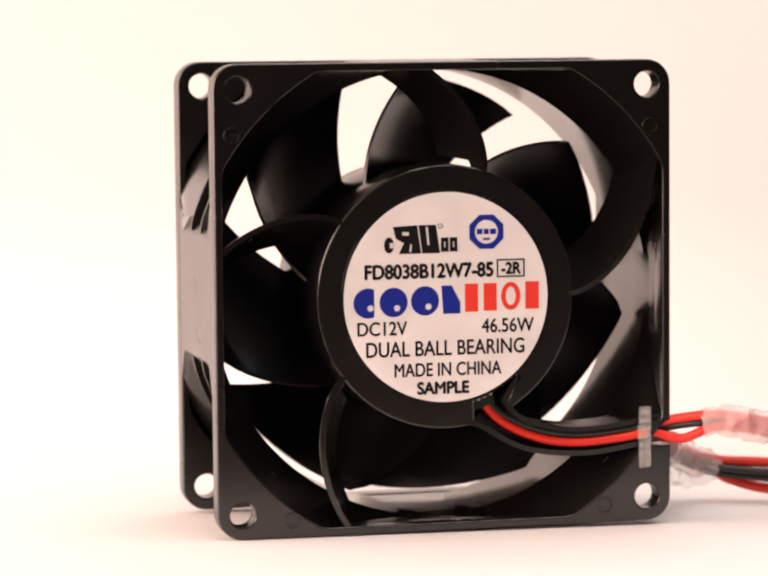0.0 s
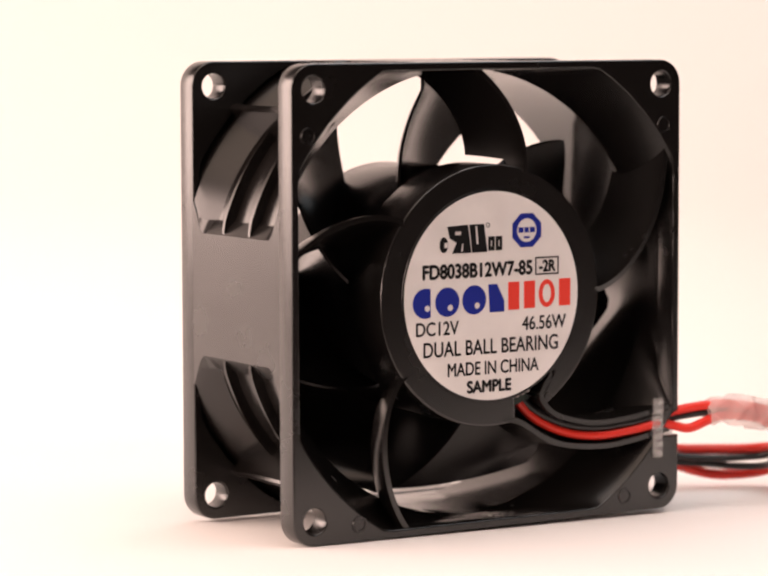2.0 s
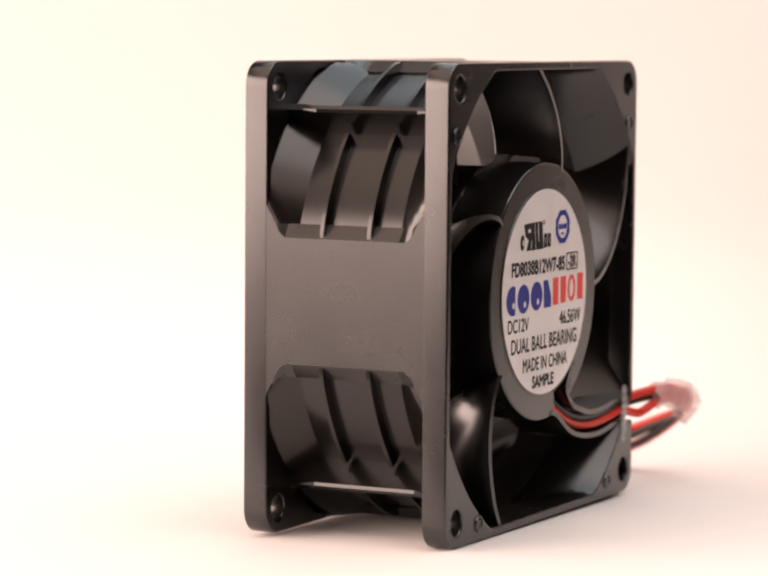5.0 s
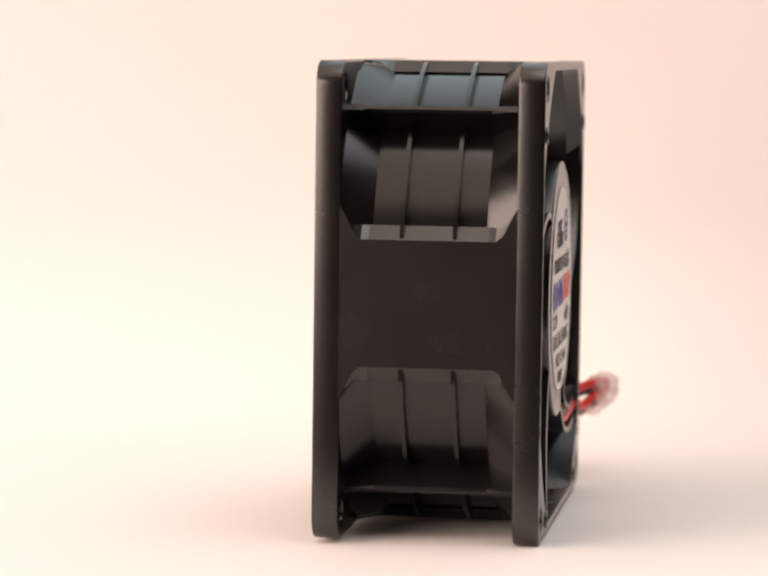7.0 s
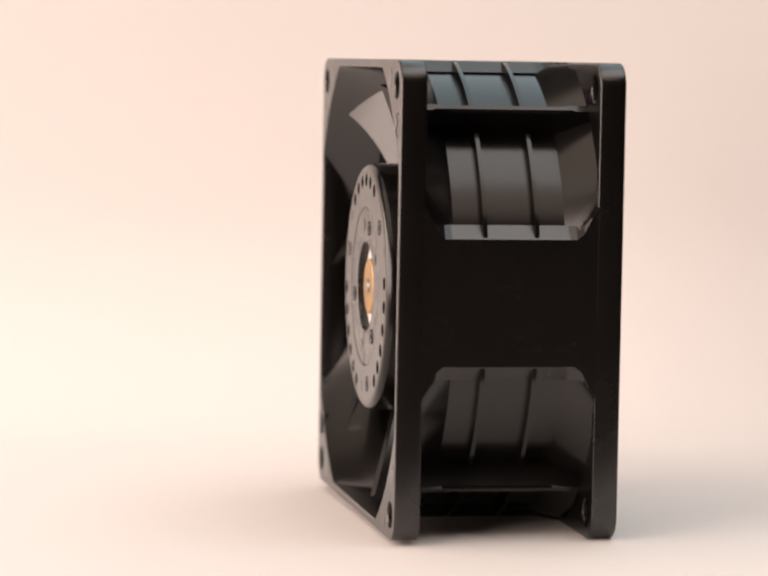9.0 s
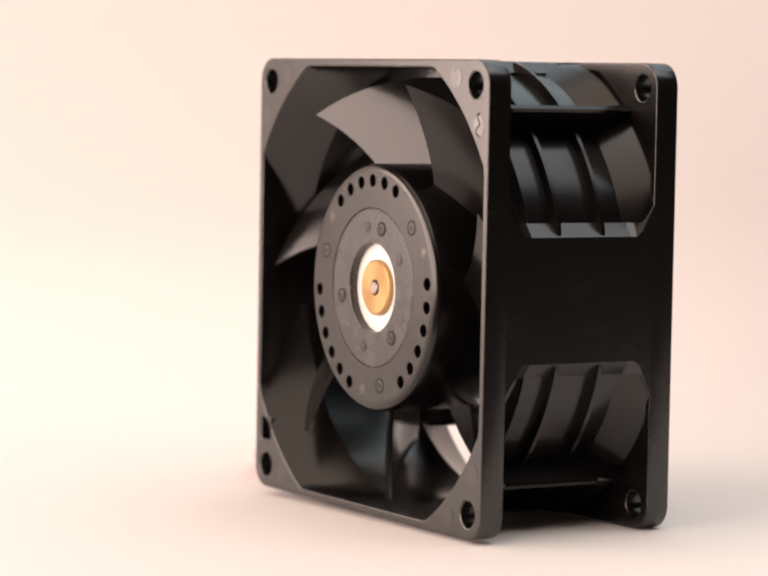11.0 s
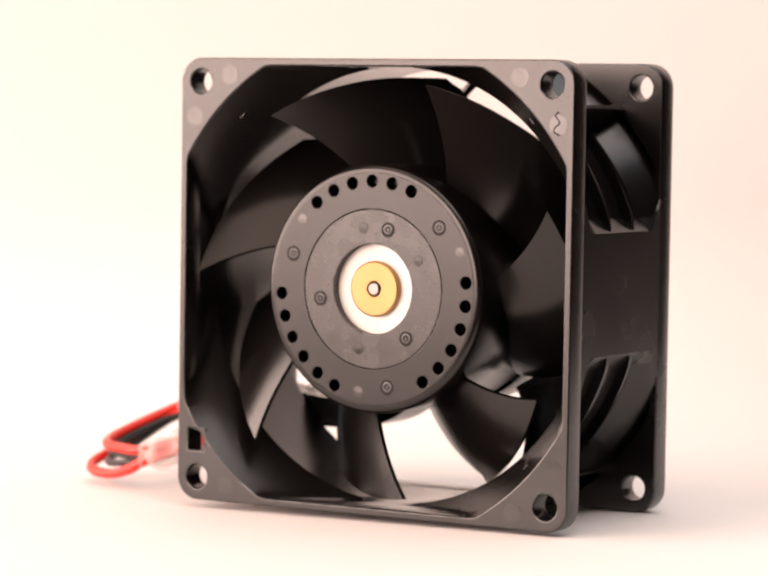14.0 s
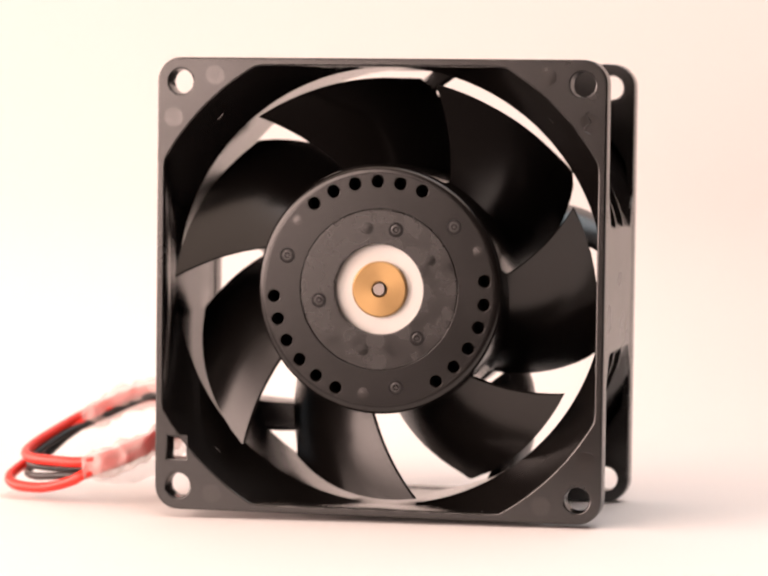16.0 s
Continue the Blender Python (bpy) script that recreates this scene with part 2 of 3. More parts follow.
def build_housing(fan):
    holes = [ring_loop(2.2 + 0.3, 28, sx * 35.75, C + sz * 35.75) for sx in (-1, 1) for sz in (-1, 1)]
    plate("front_flange", [flange_outline(True), opening()] + holes, -19, -14.6, PLASTIC, fan)
    slot = [(34.0, C - 31.3), (38.0, C - 31.3), (38.0, C - 26.8), (34.0, C - 26.8)]
    plate("rear_flange", [flange_outline(False), opening(), slot] + holes, 14.6, 19, PLASTIC, fan)
    # the duct with its flared ends
    inner = [-18.9 + i * (18.9 - FLARE_END) / 8 for i in range(9)] + [-3, 3] + [FLARE_END + i * (18.9 - FLARE_END) / 8 for i in range(9)]
    outer = [y for y in reversed(inner)]
    n, verts, faces = 180, [], []
    k = len(inner) * 2
    for i in range(n):
        a = 2 * math.pi * i / n
        for y in inner:
            r = bore(a, y)
            verts.append((r * math.cos(a), y, C + r * math.sin(a)))
        for y in outer:
            r = skin(a, y) if abs(y) < 18.8 else bore(a, y) + 0.05
            verts.append((r * math.cos(a), y, C + r * math.sin(a)))
    for i in range(n):
        j = (i + 1) % n
        for q in range(k):
            faces.append((i * k + q, i * k + (q + 1) % k, j * k + (q + 1) % k, j * k + q))
    part("duct", verts, faces, POLISHED, fan, smooth=22)
    # flat panel in the middle of each side
    for i in range(4):
        rot = Matrix.Rotation(i * math.pi / 2, 3, "Y")
        v, f = [], []
        stations = (-14.8, -13.6, -12.4, -11.2, -10.0, 10.0, 11.2, 12.4, 13.6, 14.8)
        for y in stations:
            g = (FLARE - BORE) * max(0.0, (abs(y) - FLARE_END) / (19 - FLARE_END))
            ri, ro = BORE + 0.4 + g, BORE + 1.15 + g
            # the flat widens where the flare runs out through it
            edge = max(10.6, math.sqrt(max(0.0, ro * ro - 39.97 ** 2)))
            foot = (math.sqrt(ro * ro - 12.9 ** 2), 12.9) if edge < 12.6 else (39.55, edge + 0.35)
            prof = [(39.97, edge), foot]
            prof += [(min(39.0, math.sqrt(ri * ri - z * z)), z) for z in (12.5, 6.0, 0.0)]
            prof += [(x, -z) for x, z in reversed(prof[:-1])]
            v += [rot @ Vector((-x, y, z)) for x, z in prof]
        for j in range(len(stations) - 1):
            f += [(j * 9 + q, j * 9 + (q + 1) % 9, j * 9 + 9 + (q + 1) % 9, j * 9 + 9 + q) for q in range(9)]
        f += [tuple(range(9)), tuple(range(len(stations) * 9 - 1, len(stations) * 9 - 10, -1))]
        part("side_panel", [(p.x, p.y, p.z + C) for p in v], f, PLASTIC, fan, smooth=8)
    # corner webs and the thin ribs of the pockets
    for i in range(4):
        mid = radians(45 + 90 * i)
        v, f = [], []
        for y in (-14.8, -12.0, -FLARE_END, FLARE_END, 12.0, 14.8):
            g = (FLARE - BORE) * max(0.0, (abs(y) - FLARE_END) / (19 - FLARE_END))
            base = ((-0.95, 38.9), (-0.92, 39.9), (-0.9, 41.0), (-0.85, 45.1), (-0.5, 45.6))
            prof = [(a, min(45.6, r + g * 0.9)) for a, r in base] + [(-a, min(45.6, r + g * 0.9)) for a, r in reversed(base)]
            for a, r in prof:
                v.append((r * math.cos(mid + radians(a)), y, C + r * math.sin(mid + radians(a))))
        for j in range(5):
            f += [(j * 10 + q, j * 10 + (q + 1) % 10, j * 10 + 10 + (q + 1) % 10, j * 10 + 10 + q) for q in range(10)]
        f += [tuple(range(10)), tuple(range(59, 49, -1))]
        part("corner_web", v, f, POLISHED, fan, smooth=12)
        for lo, hi in ((14, 42.5), (47.5, 76)):
            for y in (-4.4, 4.4):
                v, f, m = [], [], 12
                for s in range(m + 1):
                    a = radians(90 * i + lo + (hi - lo) * s / m)
                    top = min(41.6, 39.75 / max(abs(math.cos(a)), abs(math.sin(a))))
                    for r, w in ((39.4, 0.55), (top, 0.35), (top, -0.35), (39.4, -0.55)):
                        v.append((r * math.cos(a), y + w, C + r * math.sin(a)))
                for s in range(m):
                    f += [(s * 4 + q, s * 4 + (q + 1) % 4, s * 4 + 4 + (q + 1) % 4, s * 4 + 4 + q) for q in range(4)]
                f += [(0, 1, 2, 3), (m * 4 + 3, m * 4 + 2, m * 4 + 1, m * 4)]
                part("rib", v, f, POLISHED, fan)
    # round moulding marks on the flanges
    for x, z in ((-38, 28.5), (37.5, 29), (-28, -37.6), (29, -37.6)):
        lathe("moulding_mark", [(0.02, -18.98), (0.02, -19.06), (0.9, -19.06), (0.9, -18.98)], GLOSSY, fan, 20, cx=x * 0.97, cz=C + z * 0.985)
        lathe("moulding_mark", [(1.0, -18.98), (1.12, -19.28), (1.38, -19.28), (1.5, -18.98)], GLOSSY, fan, 24, cx=x * 0.97, cz=C + z * 0.985)
    squiggle = [(-37.0, 19.02, C + 31.2), (-36.4, 19.02, C + 30.6), (-37.0, 19.02, C + 29.8), (-37.2, 19.02, C + 29.2), (-36.3, 19.02, C + 28.6), (-36.2, 19.02, C + 27.8), (-37.2, 19.02, C + 27.3)]
    tube("cast_mark", squiggle, 0.14, MARK, fan, 6, 4)
    for x, z in ((29.5, 37), (37, 29.5), (-29.5, 37), (-37, 29), (-37, -29), (-29.5, -37), (29.5, -37)):
        lathe("moulding_mark", [(0.02, 18.98), (0.02, 19.04), (1.75, 19.04), (1.8, 18.98)], MARK, fan, 28, cx=x, cz=C + z)


def build_vane(fan, a0):
    """A curved guide vane from the hub out to the duct's wall."""
    nu, nv, th = 16, 14, 0.55
    front, back = [], []
    for u in range(nu + 1):
        s = u / nu
        y = -18.5 + 10.5 * s
        for v in range(nv + 1):
            q = v / nv
            # behind its front foot the vane stands clear of the hub
            root = 21.7 + 2.1 * max(0.0, min(1.0, (s - 0.26) / 0.1))
            r = root + 18 * q
            for _ in range(6):
                a = radians(a0 + 34 * max(0, (r - 22.5) / 22.5) ** 1.3) + 5.5 * s ** 1.4 / max(r, 20)
                r = root + (bore(a, y) + 0.4 - root) * q
            front.append(Vector((r * math.cos(a), y, C + r * math.sin(a))))
    w = nv + 1

    def at(u, v):
        return front[max(0, min(nu, u)) * w + max(0, min(nv, v))]

    verts, faces = [], []
    for side in (1, -1):
        for u in range(nu + 1):
            for v in range(nv + 1):
                nrm = (at(u + 1, v) - at(u - 1, v)).cross(at(u, v + 1) - at(u, v - 1)).normalized()
                t = th * (0.75 + 0.5 * math.sin(math.pi * (u + 1) / (nu + 2)))
                verts.append(tuple(at(u, v) + nrm * t * side))
    m = (nu + 1) * w
    for u in range(nu):
        for v in range(nv):
            p = u * w + v
            faces += [(p, p + 1, p + w + 1, p + w), (m + p + w, m + p + w + 1, m + p + 1, m + p)]
    edge = [(0, v) for v in range(nv)] + [(u, nv) for u in range(nu)] + [(nu, v) for v in range(nv, 0, -1)] + [(u, 0) for u in range(nu, 0, -1)]
    for i in range(len(edge)):
        p, q = edge[i], edge[(i + 1) % len(edge)]
        p, q = p[0] * w + p[1], q[0] * w + q[1]
        faces.append((p, q, m + q, m + p))
    part("guide_vane", verts, faces, PLASTIC, fan, smooth=45)


def build_hub(fan):
    out = []
    # the rim is notched where the leads leave; the notch hooks back under its upper lip
    notch = [(18.2, a) for a in range(284, 313, 3)] + [(18.5, 312.6), (19.1, 311.6), (19.8, 308.6), (20.5, 304.8), (21.3, 302.0), (22.2, 300.8)]
    rim = [(22.2, a) for a in range(0, 283, 3)] + notch + [(22.2, a) for a in range(303, 360, 3)]
    for r, a in rim:
        out.append((r * math.cos(radians(a)), C + r * math.sin(radians(a))))
    hub = plate("hub", [out], -18.5, -9.0, PLASTIC, fan, bevel=0.35)
    lathe("hub_core", [(0.02, -17.0), (18.0, -17.0), (18.0, -13.0), (21.0, -13.0), (21.0, -9.2), (0.02, -9.2)], PLASTIC, hub)
    lathe("label_rim", [(18.0, -18.4), (18.0, -18.62), (18.35, -18.62), (18.45, -18.4)], PLASTIC, hub)
    for a in (281, 284.5, 288, 291.5, 295):
        x, z = 18.6 * math.cos(radians(a)), 18.6 * math.sin(radians(a))
        lathe("solder_joint", [(0.02, -18.2), (0.3, -18.1), (0.42, -17.6), (0.42, -12.9), (0.02, -12.9)], STEEL, hub, 12, cx=x, cz=C + z)
    plate("circuit_board", [[(3, C - 20.6), (9, C - 18.6), (8.6, C - 17.5), (2.6, C - 17.5)]], -16.4, -12.9, PCB, hub, bevel=0.05)
    for a0 in (0, 72, 144, 216):
        build_vane(fan, a0)
    # the cable trough that takes the place of the fifth vane
    up = [(13.2, -13.6), (11.0, -16.6), (10.6, -18.6), (13.3, -21.3), (17.7, -22.8), (22.5, -23.6), (30, -23.2), (38.6, -21.8)]
    low = [(2.4, -21.4), (6.2, -22.4), (11.6, -25.6), (16.8, -27.2), (23.9, -27.8), (30, -27.3), (38.4, -25.8)]
    trough = ribbon("cable_trough", low, 0.9, -18.5, -8.5, PLASTIC, fan)
    ribbon("trough_wall", up, 0.9, -18.5, -10.5, PLASTIC, trough)
    base = smooth_path([(x, 0, z) for x, z in low[1:]], 4)
    lid = smooth_path([(x, 0, z) for x, z in up[2:]], 4)
    plate("trough_floor", [[(p.x, C + p.z) for p in base] + [(p.x, C + p.z) for p in reversed(lid)]], -11.4, -10.6, PLASTIC, trough, bevel=0.1)
    return hub


def build_label(fan):
    lab = plate("label", [ring_loop(17.9, 120)], -18.66, -18.5, LABEL, fan, bevel=0.04, label="round silver grey label with printed ratings")
    y = -18.70
    lettering("printing", "FD8038B12W7-85", -14.2, 8.2, 3.4, 5.75, y, INK_AND_SHADE, lab, 0.13)
    lettering("printing", "-2R", 9.8, 13.1, 3.75, 5.65, y, INK_AND_SHADE, lab, 0.13)
    lettering("printing", "DC12V", -15.6, -7, -6.2, -3.9, y, INK_AND_SHADE, lab, 0.055)
    lettering("printing", "46.56W", 6.2, 15.4, -6.25, -3.9, y, INK_AND_SHADE, lab, 0.055)
    lettering("printing", "DUAL BALL BEARING", -14.1, 13.7, -9.9, -7.35, y, INK_AND_SHADE, lab, 0.055)
    lettering("printing", "MADE IN CHINA", -9.2, 9.6, -13.4, -11.15, y, INK_AND_SHADE, lab, 0.055)
    lettering("printing", "SAMPLE", -5.2, 3.8, -16.45, -14.45, y, INK_AND_SHADE, lab, 0.13)

    def shape(loops, mat, name="emblem"):
        dx = -0.35 if mat is RED_INK else 0.0
        plate(name, [[(x + dx, C + z) for x, z in lp] for lp in loops], y - 0.02, y + 0.02, mat, lab, bevel=0.0)

    def box(x0, z0, x1, z1):
        return [(x0, z0), (x1, z0), (x1, z1), (x0, z1)]

    def oval(cx, cz, rx, rz, n=32, a0=0, a1=360):
        m = n if a1 - a0 == 360 else n + 1
        return [(cx + rx * math.cos(radians(a0 + (a1 - a0) * i / n)), cz + rz * math.sin(radians(a0 + (a1 - a0) * i / n))) for i in range(m)]

    shape([box(8.9, 3.15, 13.85, 6.25), box(9.15, 3.4, 13.6, 6.0)], INK_AND_SHADE, "frame_line")
    # blue and red wordmark as plain shapes
    half = [(-12.7, 1.7)] + [(-13.7 + 2.6 * math.cos(radians(a)), -0.65 + 2.55 * math.sin(radians(a))) for a in range(70, 300, 10)] + [(-12.7, -2.9)]
    shape([half, oval(-13.35, -1.5, 0.55, 0.55, 16)], BLUE)
    shape([oval(-9.3, -0.6, 2.45, 2.5), oval(-8.7, -1.6, 0.55, 0.55, 16)], BLUE)
    shape([oval(-3.8, -0.5, 2.45, 2.5), oval(-3.2, -1.5, 0.55, 0.55, 16)], BLUE)
    shape([[(-0.6, -2.8), (-0.9, 2.0), (0.9, 2.0), (2.4, -0.9), (2.4, -2.8)]], BLUE)
    shape([box(3.6, -2.6, 5.9, 2.2)], RED_INK)
    shape([box(6.9, -2.5, 9.2, 2.2)], RED_INK)
    shape([oval(11.7, -0.1, 1.7, 2.4), oval(11.7, -0.1, 0.9, 1.6, 24)], RED_INK)
    shape([box(14.3, -2.4, 16.7, 2.3)], RED_INK)
    # approval marks as plain shapes
    shape([[(-9.3, 12.2), (-5.1, 12.4), (-4.4, 7.6), (-8.3, 7.6), (-7.4, 9.4), (-8.8, 10.2)], box(-7.7, 10.7, -6.5, 11.3), [(-6.5, 7.9), (-6.1, 7.9), (-6.0, 9.2), (-6.3, 9.2)]], INK_AND_SHADE)
    shape([[(-4.8, 12.4), (-1.8, 12.4), (-1.1, 7.6), (-4.2, 7.6)], [(-3.3, 9.0), (-2.9, 9.0), (-3.2, 12.1), (-3.6, 12.1)]], INK_AND_SHADE)
    shape([oval(-10.0, 9.1, 0.85, 1.35, 20), box(-9.9, 8.6, -9.2, 9.5)], INK_AND_SHADE)
    for x in (-0.25, 1.3):
        shape([box(x - 0.66, 7.8, x + 0.66, 10.2), box(x - 0.13, 8.5, x + 0.13, 9.5)], INK_AND_SHADE)
    shape([oval(-1.0, 12.2, 0.42, 0.42, 16), oval(-1.0, 12.2, 0.3, 0.3, 16)], INK_AND_SHADE)
    octo = [(7.1 + 3.25 * math.cos(radians(22.5 + 45 * i)), 11.0 + 3.15 * math.sin(radians(22.5 + 45 * i))) for i in range(8)]
    shape([octo, oval(7.1, 11.0, 2.05, 2.05)], BLUE)
    shape([box(5.4, 10.6, 6.4, 11.5)], BLUE)
    shape([box(6.65, 10.6, 7.5, 11.5)], BLUE)
    shape([box(7.75, 10.6, 8.8, 11.5)], BLUE)
    shape([box(6.5, 9.6, 7.7, 9.95)], BLUE)


def build_rotor(fan):
    prof = [(19.5, -8.2), (21.7, -8.2), (21.9, -7.9), (21.9, 16.2), (21.75, 16.8), (21.4, 17.25), (20.9, 17.45), (20.45, 17.45), (20.45, 12.5), (8.3, 12.5), (8.3, 11.5), (19.5, 11.5)]
    rotor = lathe("rotor", prof, ROTOR, fan, 120, "black rotor with a ring of balance holes")
    holes = []
    for start in (66.2, -56.4, 184.6):
        for i in range(6):
            b = radians(start + 12.4 * i)
            holes.append(ring_loop(1.1 + 0.12, 20, -18.9 * math.cos(b), C + 18.9 * math.sin(b)))
    plate("rotor_ring", [ring_loop(20.35, 120), ring_loop(14.2, 96)] + holes, 14.5, 17.48, ROTOR, rotor, bevel=0.12)
    plate("rotor_disc", [ring_loop(13.85, 96), ring_loop(8.1, 72)], 14.0, 17.42, GLOSSY, rotor, bevel=0.15, label="smooth inner rotor disc")
    lathe("groove", [(13.6, 14.2), (13.6, 16.8), (14.4, 16.8), (14.4, 14.2)], PLASTIC, rotor)
    lathe("retaining_ring", [(4.8, 12.0), (4.8, 15.9), (7.9, 15.9), (8.05, 15.75), (8.05, 12.0)], WHITE, rotor, 72, "white plastic ring in the rotor's recess")
    lathe("bushing", [(1.3, 13.5), (1.3, 16.75), (1.5, 16.9), (4.6, 16.9), (4.9, 16.7), (4.95, 13.5)], BRASS, rotor, 72, "turned brass bushing", smooth=15)
    lathe("shaft", [(0.02, 13.5), (0.02, 17.1), (0.95, 17.1), (1.1, 16.95), (1.1, 13.5)], STEEL, rotor, 24, "dull steel shaft end")
    for b, r, s in ((161, 17.4, 1.05), (40, 17.4, 1.05), (-79, 17.4, 1.05), (191, 10.9, 1.0), (74, 10.9, 1.0), (-50, 10.9, 1.0)):
        x, z = -r * math.cos(radians(b)), r * math.sin(radians(b))
        lathe("pin_mark", [(0.02, 17.3), (0.02, 17.52), (0.38, 17.5), (0.5, 17.52), (s - 0.15, 17.53), (s - 0.02, 17.5), (s + 0.05, 17.3)], GLOSSY, rotor, 24, cx=x, cz=C + z)
        # flat black rings painted in for the shade of the pin's pit and surround
        lathe("pin_shade_dot", [(0.3, 17.38), (0.3, 17.56), (0.52, 17.56), (0.52, 17.38)], INK_AND_SHADE, rotor, 16, cx=x, cz=C + z)
        lathe("pin_shade_ring", [(s - 0.1, 17.38), (s - 0.1, 17.53), (s + 0.3, 17.53), (s + 0.34, 17.38)], INK_AND_SHADE, rotor, 24, cx=x, cz=C + z)
    for b, r, s in ((101, 10.9, 1.0), (30, 10.6, 0.9), (-104, 10.9, 1.0), (141, 18.8, 0.9), (22, 18.9, 0.9), (-98, 18.4, 1.0)):
        x, z = -r * math.cos(radians(b)), r * math.sin(radians(b))
        lathe("cast_mark", [(0.02, 17.4), (0.02, 17.54), (s, 17.52), (s + 0.05, 17.4)], MARK if r > 15 else ROTOR, rotor, 24, cx=x, cz=C + z)
    # faint rubbed streaks on the inner disc
    rng = random.Random(4)
    for k in range(5):
        a, r = radians(rng.uniform(0, 360)), rng.uniform(9.0, 12.6)
        n = rng.uniform(0.06, 0.14)
        path = [(-r * math.cos(a + n * i / 4), 17.42, C + r * math.sin(a + n * i / 4)) for i in range(5)]
        tube("scuff", path, 0.06, MARK, rotor, 6, 3)
    for k in range(7):
        build_blade(rotor, 126.4 - 360 / 7 * k)
    rotor.location.z = -0.25 * MM


def build_blade(rotor, tip):
    """A swept, cambered blade; tip is the angle of its rear outer corner seen from behind."""
    nu, nv = 12, 10
    pts = []
    for u in range(nu + 1):
        s = u / nu
        for v in range(nv + 1):
            q = v / nv
            r = 21.6 + (37.2 - 21.6) * q
            # rounded rear corner of the outer edge
            b = (tip - 16.5 + 16.5 * q ** 0.95) - (52 - 10.5 * q) * (1.35 * s - 0.35 * s * s)
            rear = 11.6 + 5.2 * q ** 1.2
            y = rear - (rear + 7.0 - 3.0 * q) * s + 1.0 * math.sin(math.pi * s)
            if q > 0.85:
                y += s ** 4 * 2.4 * ((q - 0.85) / 0.15) ** 2
            pts.append(Vector((-r * math.cos(radians(b)), y, C + r * math.sin(radians(b)))))
    w = nv + 1

    def at(u, v):
        return pts[max(0, min(nu, u)) * w + max(0, min(nv, v))]

    verts, faces = [], []
    for side in (1, -1):
        for u in range(nu + 1):
            for v in range(nv + 1):
                nrm = (at(u + 1, v) - at(u - 1, v)).cross(at(u, v + 1) - at(u, v - 1)).normalized()
                t = 0.22 + 0.45 * math.sin(math.pi * min(1, 0.12 + u / nu * 0.85))
                verts.append(tuple(at(u, v) + nrm * t * side))
    m = (nu + 1) * w
    for u in range(nu):
        for v in range(nv):
            p = u * w + v
            faces += [(p, p + 1, p + w + 1, p + w), (m + p + w, m + p + w + 1, m + p + 1, m + p)]
    edge = [(0, v) for v in range(nv)] + [(u, nv) for u in range(nu)] + [(nu, v) for v in range(nv, 0, -1)] + [(u, 0) for u in range(nu, 0, -1)]
    for i in range(len(edge)):
        p, q = edge[i], edge[(i + 1) % len(edge)]
        p, q = p[0] * w + p[1], q[0] * w + q[1]
        faces.append((p, q, m + q, m + p))
    part("blade", verts, faces, ROTOR, rotor, smooth=50)


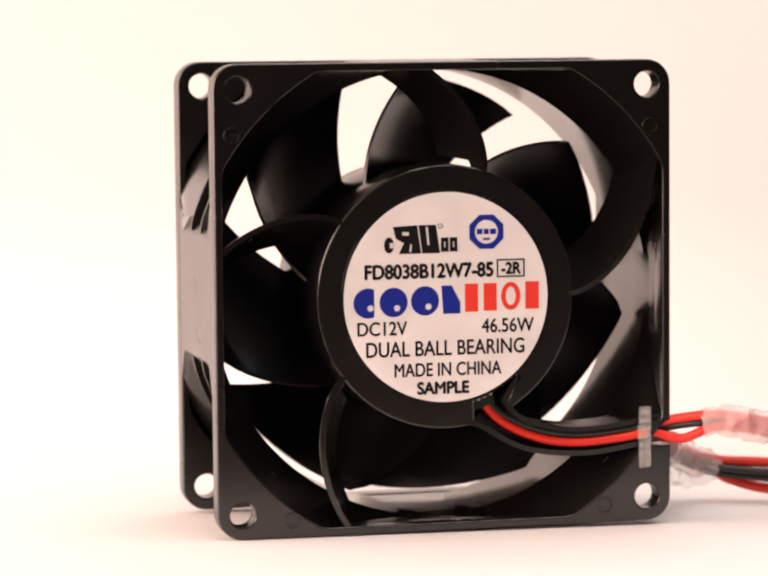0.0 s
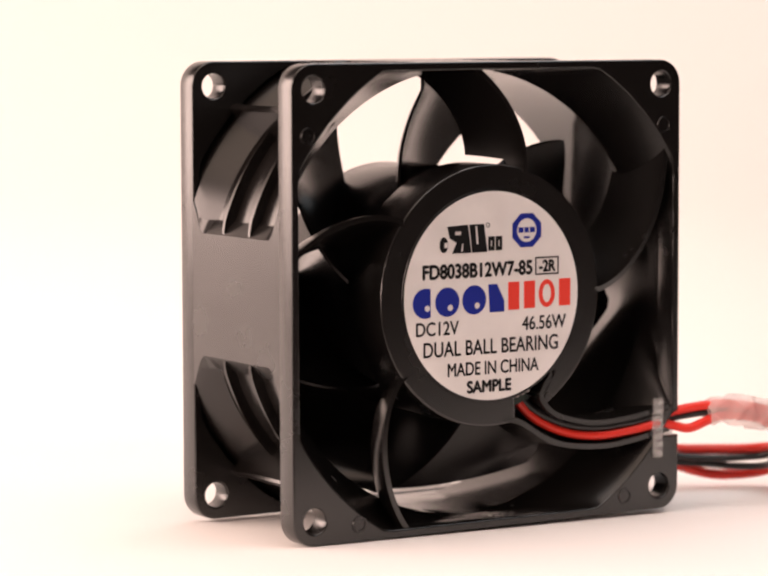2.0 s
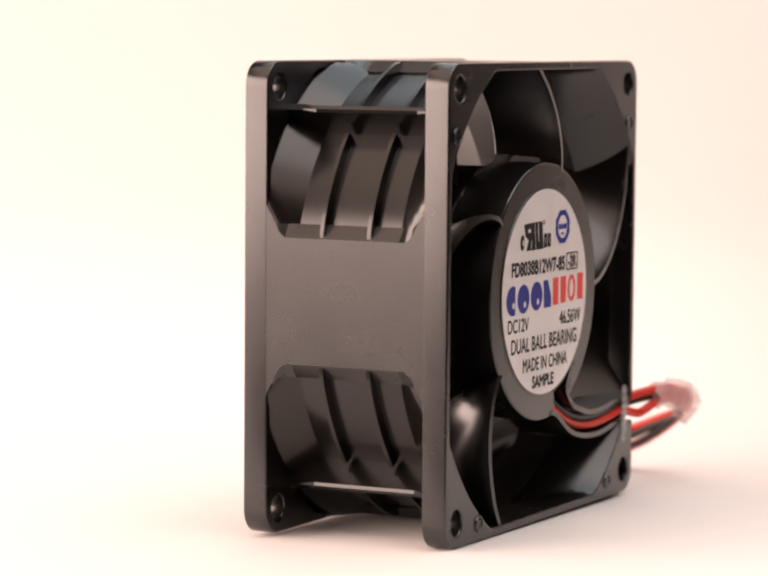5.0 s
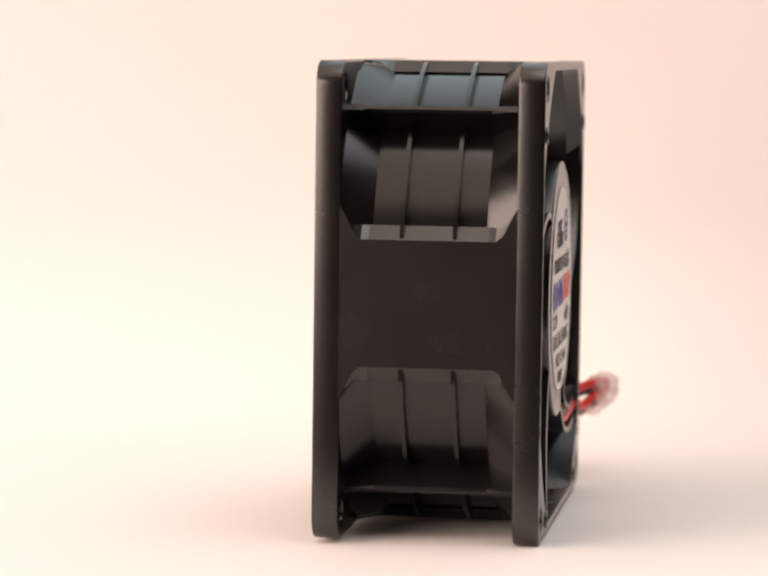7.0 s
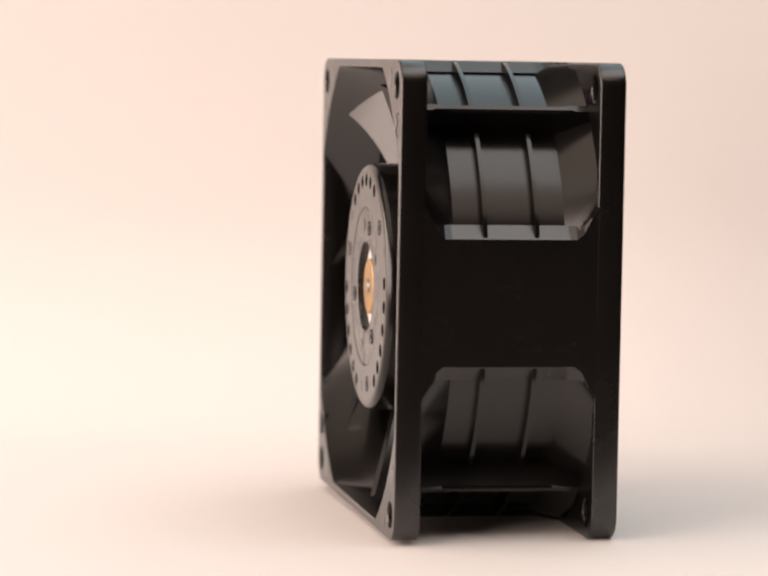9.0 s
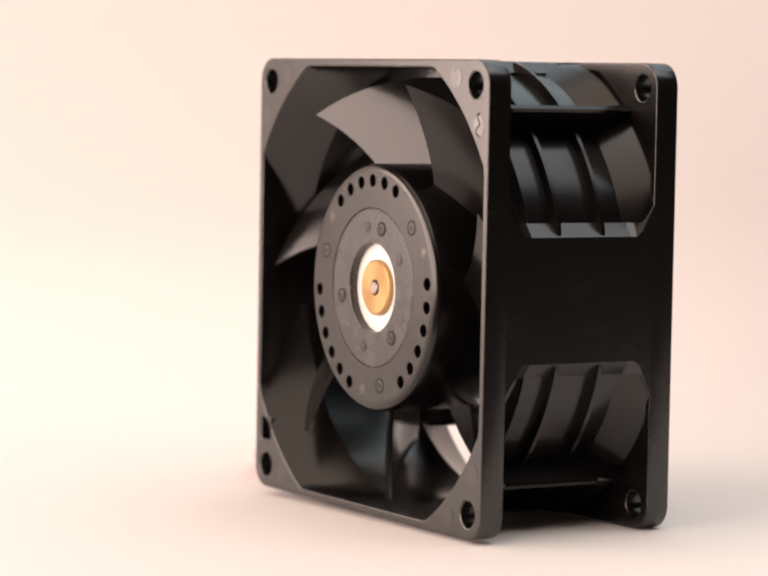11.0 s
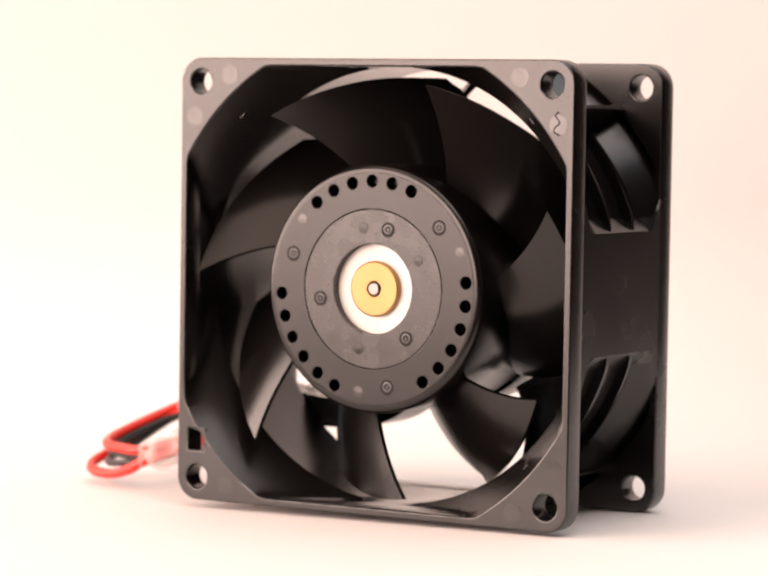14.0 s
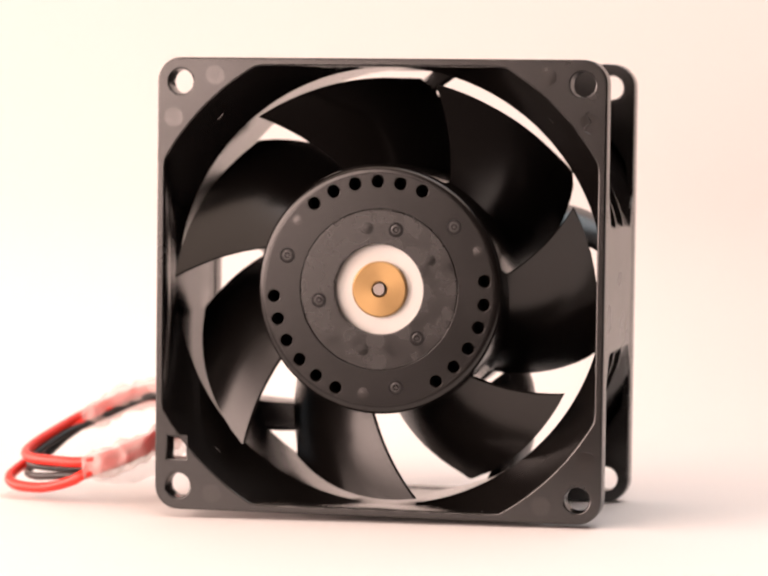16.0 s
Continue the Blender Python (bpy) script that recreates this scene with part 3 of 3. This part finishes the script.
def build_wires(fan):
    c = C
    inside = [(7.5, -14.4, c - 18.8), (9.5, -14.6, c - 21.0), (13.0, -15.1, c - 23.2), (18.0, -15.6, c - 25.0), (24.0, -16.0, c - 25.7), (31, -16.3, c - 25.2), (36.5, -16.8, c - 24.4)]
    # out of the notch into the upper sleeve, round the loop on the table, back into the lower sleeve
    over = [(41, -18.5, 17.5), (46.6, -21.6, 18.4), (52, -23.0, 17.8), (57, -23.0, 16.6), (62, -21.5, 14.4), (66.6, -18.6, 12.0), (70.5, -11.5, 9.0), (72.4, -6.0, 6.9), (70.6, -1.2, 6.0), (65, 2.4, 5.9), (57, 5.4, 6.3), (50, 2.6, 8.6), (44, -6, 11.8), (41.5, -11, 12.6)]
    under = [(39.6, -18.4, 14.6), (42.4, -19.6, 14.2), (47, -21.6, 16.2), (52, -22.6, 16.0), (57, -22.2, 14.8), (62, -20.4, 12.6), (67.4, -16.6, 9.8), (72.5, -9.0, 5.0), (74.8, -3.0, 2.2), (72.4, 0.8, 0.95), (66, 3.4, 0.95), (60, 5.6, 2.6), (57, 5.8, 4.2), (50, 3.2, 7.0), (44, -5, 10.4), (42, -10, 11.2)]
    loops = [
        (RED, 0.0, 0.8, [0.78, 0.8, 0.85, 0.98, 0.98, 0.98], over),
        (BLACK, 0.1, -0.7, 0.7, [(x - 0.7, y + 1.1, z - 1.5) for x, y, z in over[:7]] + [(71.5, -5.6, 5.3), (69.8, -1.4, 4.5), (63.5, 1.6, 4.4), (56.5, 4.4, 5.2), (50, 1.6, 7.8), (44, -6.5, 10.6)]),
        (RED, -1.2, -0.4, [0.78, 0.8, 0.85, 0.98, 0.98, 0.98], under),
        (BLACK, -1.0, 1.05, 0.7, [(40.6, -17.4, 16.2), (47, -20.2, 17.0), (52, -21.6, 16.6), (57, -21.4, 14.6), (62, -19.6, 12.2), (66.8, -16.0, 9.4), (70.6, -9.0, 4.8), (71.8, -4.2, 3.0), (69.0, 0.2, 2.6), (63.5, 3.2, 3.2), (57, 5.0, 4.0), (50, 2.4, 6.6), (44, -5.6, 10.0)]),
    ]
    for mat, dy, dz, r, rest in loops:
        pts = [(x, y + dy, z + dz) for x, y, z in inside] + rest
        tube("wire", pts, r, mat, fan, label="red insulated lead" if mat is RED else "black insulated lead")
    # clear strap over the notch, loose clear sleeves round the folded leads
    strap = plate("strap", [[(34.3, c - 30.6), (36.3, c - 30.6), (36.3, c - 20.1), (34.3, c - 20.1)]], -19.35, -19.05, CLEAR, fan, bevel=0.08, label="clear plastic strap over the leads")
    for i in range(7):
        z = c - 29.9 + i * 1.45
        plate("strap_tooth", [[(34.4 - 0.5 * (i in (3, 4)), z), (36.1, z), (36.1, z + 0.6), (34.4 - 0.5 * (i in (3, 4)), z + 0.6)]], -19.6, -19.35, CLEAR, strap, bevel=0.08)
    for path, size in (
        ([(45.2, -21.2, 17.0), (49.5, -22.8, 17.2), (54, -23.4, 16.6), (58.5, -22.6, 15.4), (62.5, -20.8, 13.4), (66.0, -18.6, 11.4)], [2.0, 2.5, 2.8, 2.8, 2.5, 2.0]),
        ([(57.4, 5.6, 5.2), (53.5, 4.6, 6.3), (49, 1.8, 8.0), (45, -4.5, 10.4), (42.6, -11.5, 11.6)], [2.2, 2.6, 2.7, 2.7, 2.2]),
        ([(56.5, 3.6, 3.2), (51, 0.6, 3.6), (45, -6.4, 5.8), (42.4, -13.0, 8.8)], [0.5, 1.3, 1.6, 0.9]),
    ):
        sleeve = tube("sleeve", path, size, SLEEVE if size[0] > 1 else CLEAR, fan, 16, label="crumpled clear plastic sleeve", flat=0.75)
        for v in sleeve.data.vertices:
            v.co += noise.noise_vector(v.co * 420) * 0.0013


def build_fan():
    fan = new("cooling_fan")
    tagged(fan, "square black plastic cooling fan with red and black leads, turning upright", "cooling fan")
    build_housing(fan)
    build_hub(fan)
    build_label(fan)
    build_rotor(fan)
    build_wires(fan)
    return fan


# turn of the fan on its stand: seconds, degrees, sideways drift in millimetres
TURN = [
        (0, 13.78, -0.49), (0.5, 18.35, -0.41), (1, 22.93, -0.28), (1.5, 27.58, -0.27), (2, 32.29, 0.01),
        (2.5, 37.06, 0.12), (3, 41.88, 0.38), (5.5, 67.95, 0.69), (6, 72.56, 0.78), (6.5, 77.12, 0.85),
        (7, 81.61, 1.40), (7.5, 86.10, 1.75), (8, 90.67, 1.93), (8.5, 95.40, 2.16), (9, 100.29, 2.34),
        (9.5, 105.27, 2.24), (10, 110.28, 2.40), (12.5, 134.75, 0.48), (13, 139.52, -0.42), (13.5, 144.25, -1.03),
        (14, 148.90, -1.45), (14.5, 153.50, -2.67), (15, 158.11, -3.27), (15.5, 162.74, -3.60), (16, 167.37, -3.62),
]


def motions():
    rows = []
    for t, deg, dx in TURN:
        a = radians(deg)
        ox, oy = 0.481, -5.791
        x = 5.087 + dx + ox * math.cos(a) - oy * math.sin(a)
        y = ox * math.sin(a) + oy * math.cos(a)
        rows.append((t, pose(x * MM, y * MM, 0.0008, 1.02, -0.63, deg)))
    walk(FAN, rows)


build_setting()
FAN = build_fan()
motions()
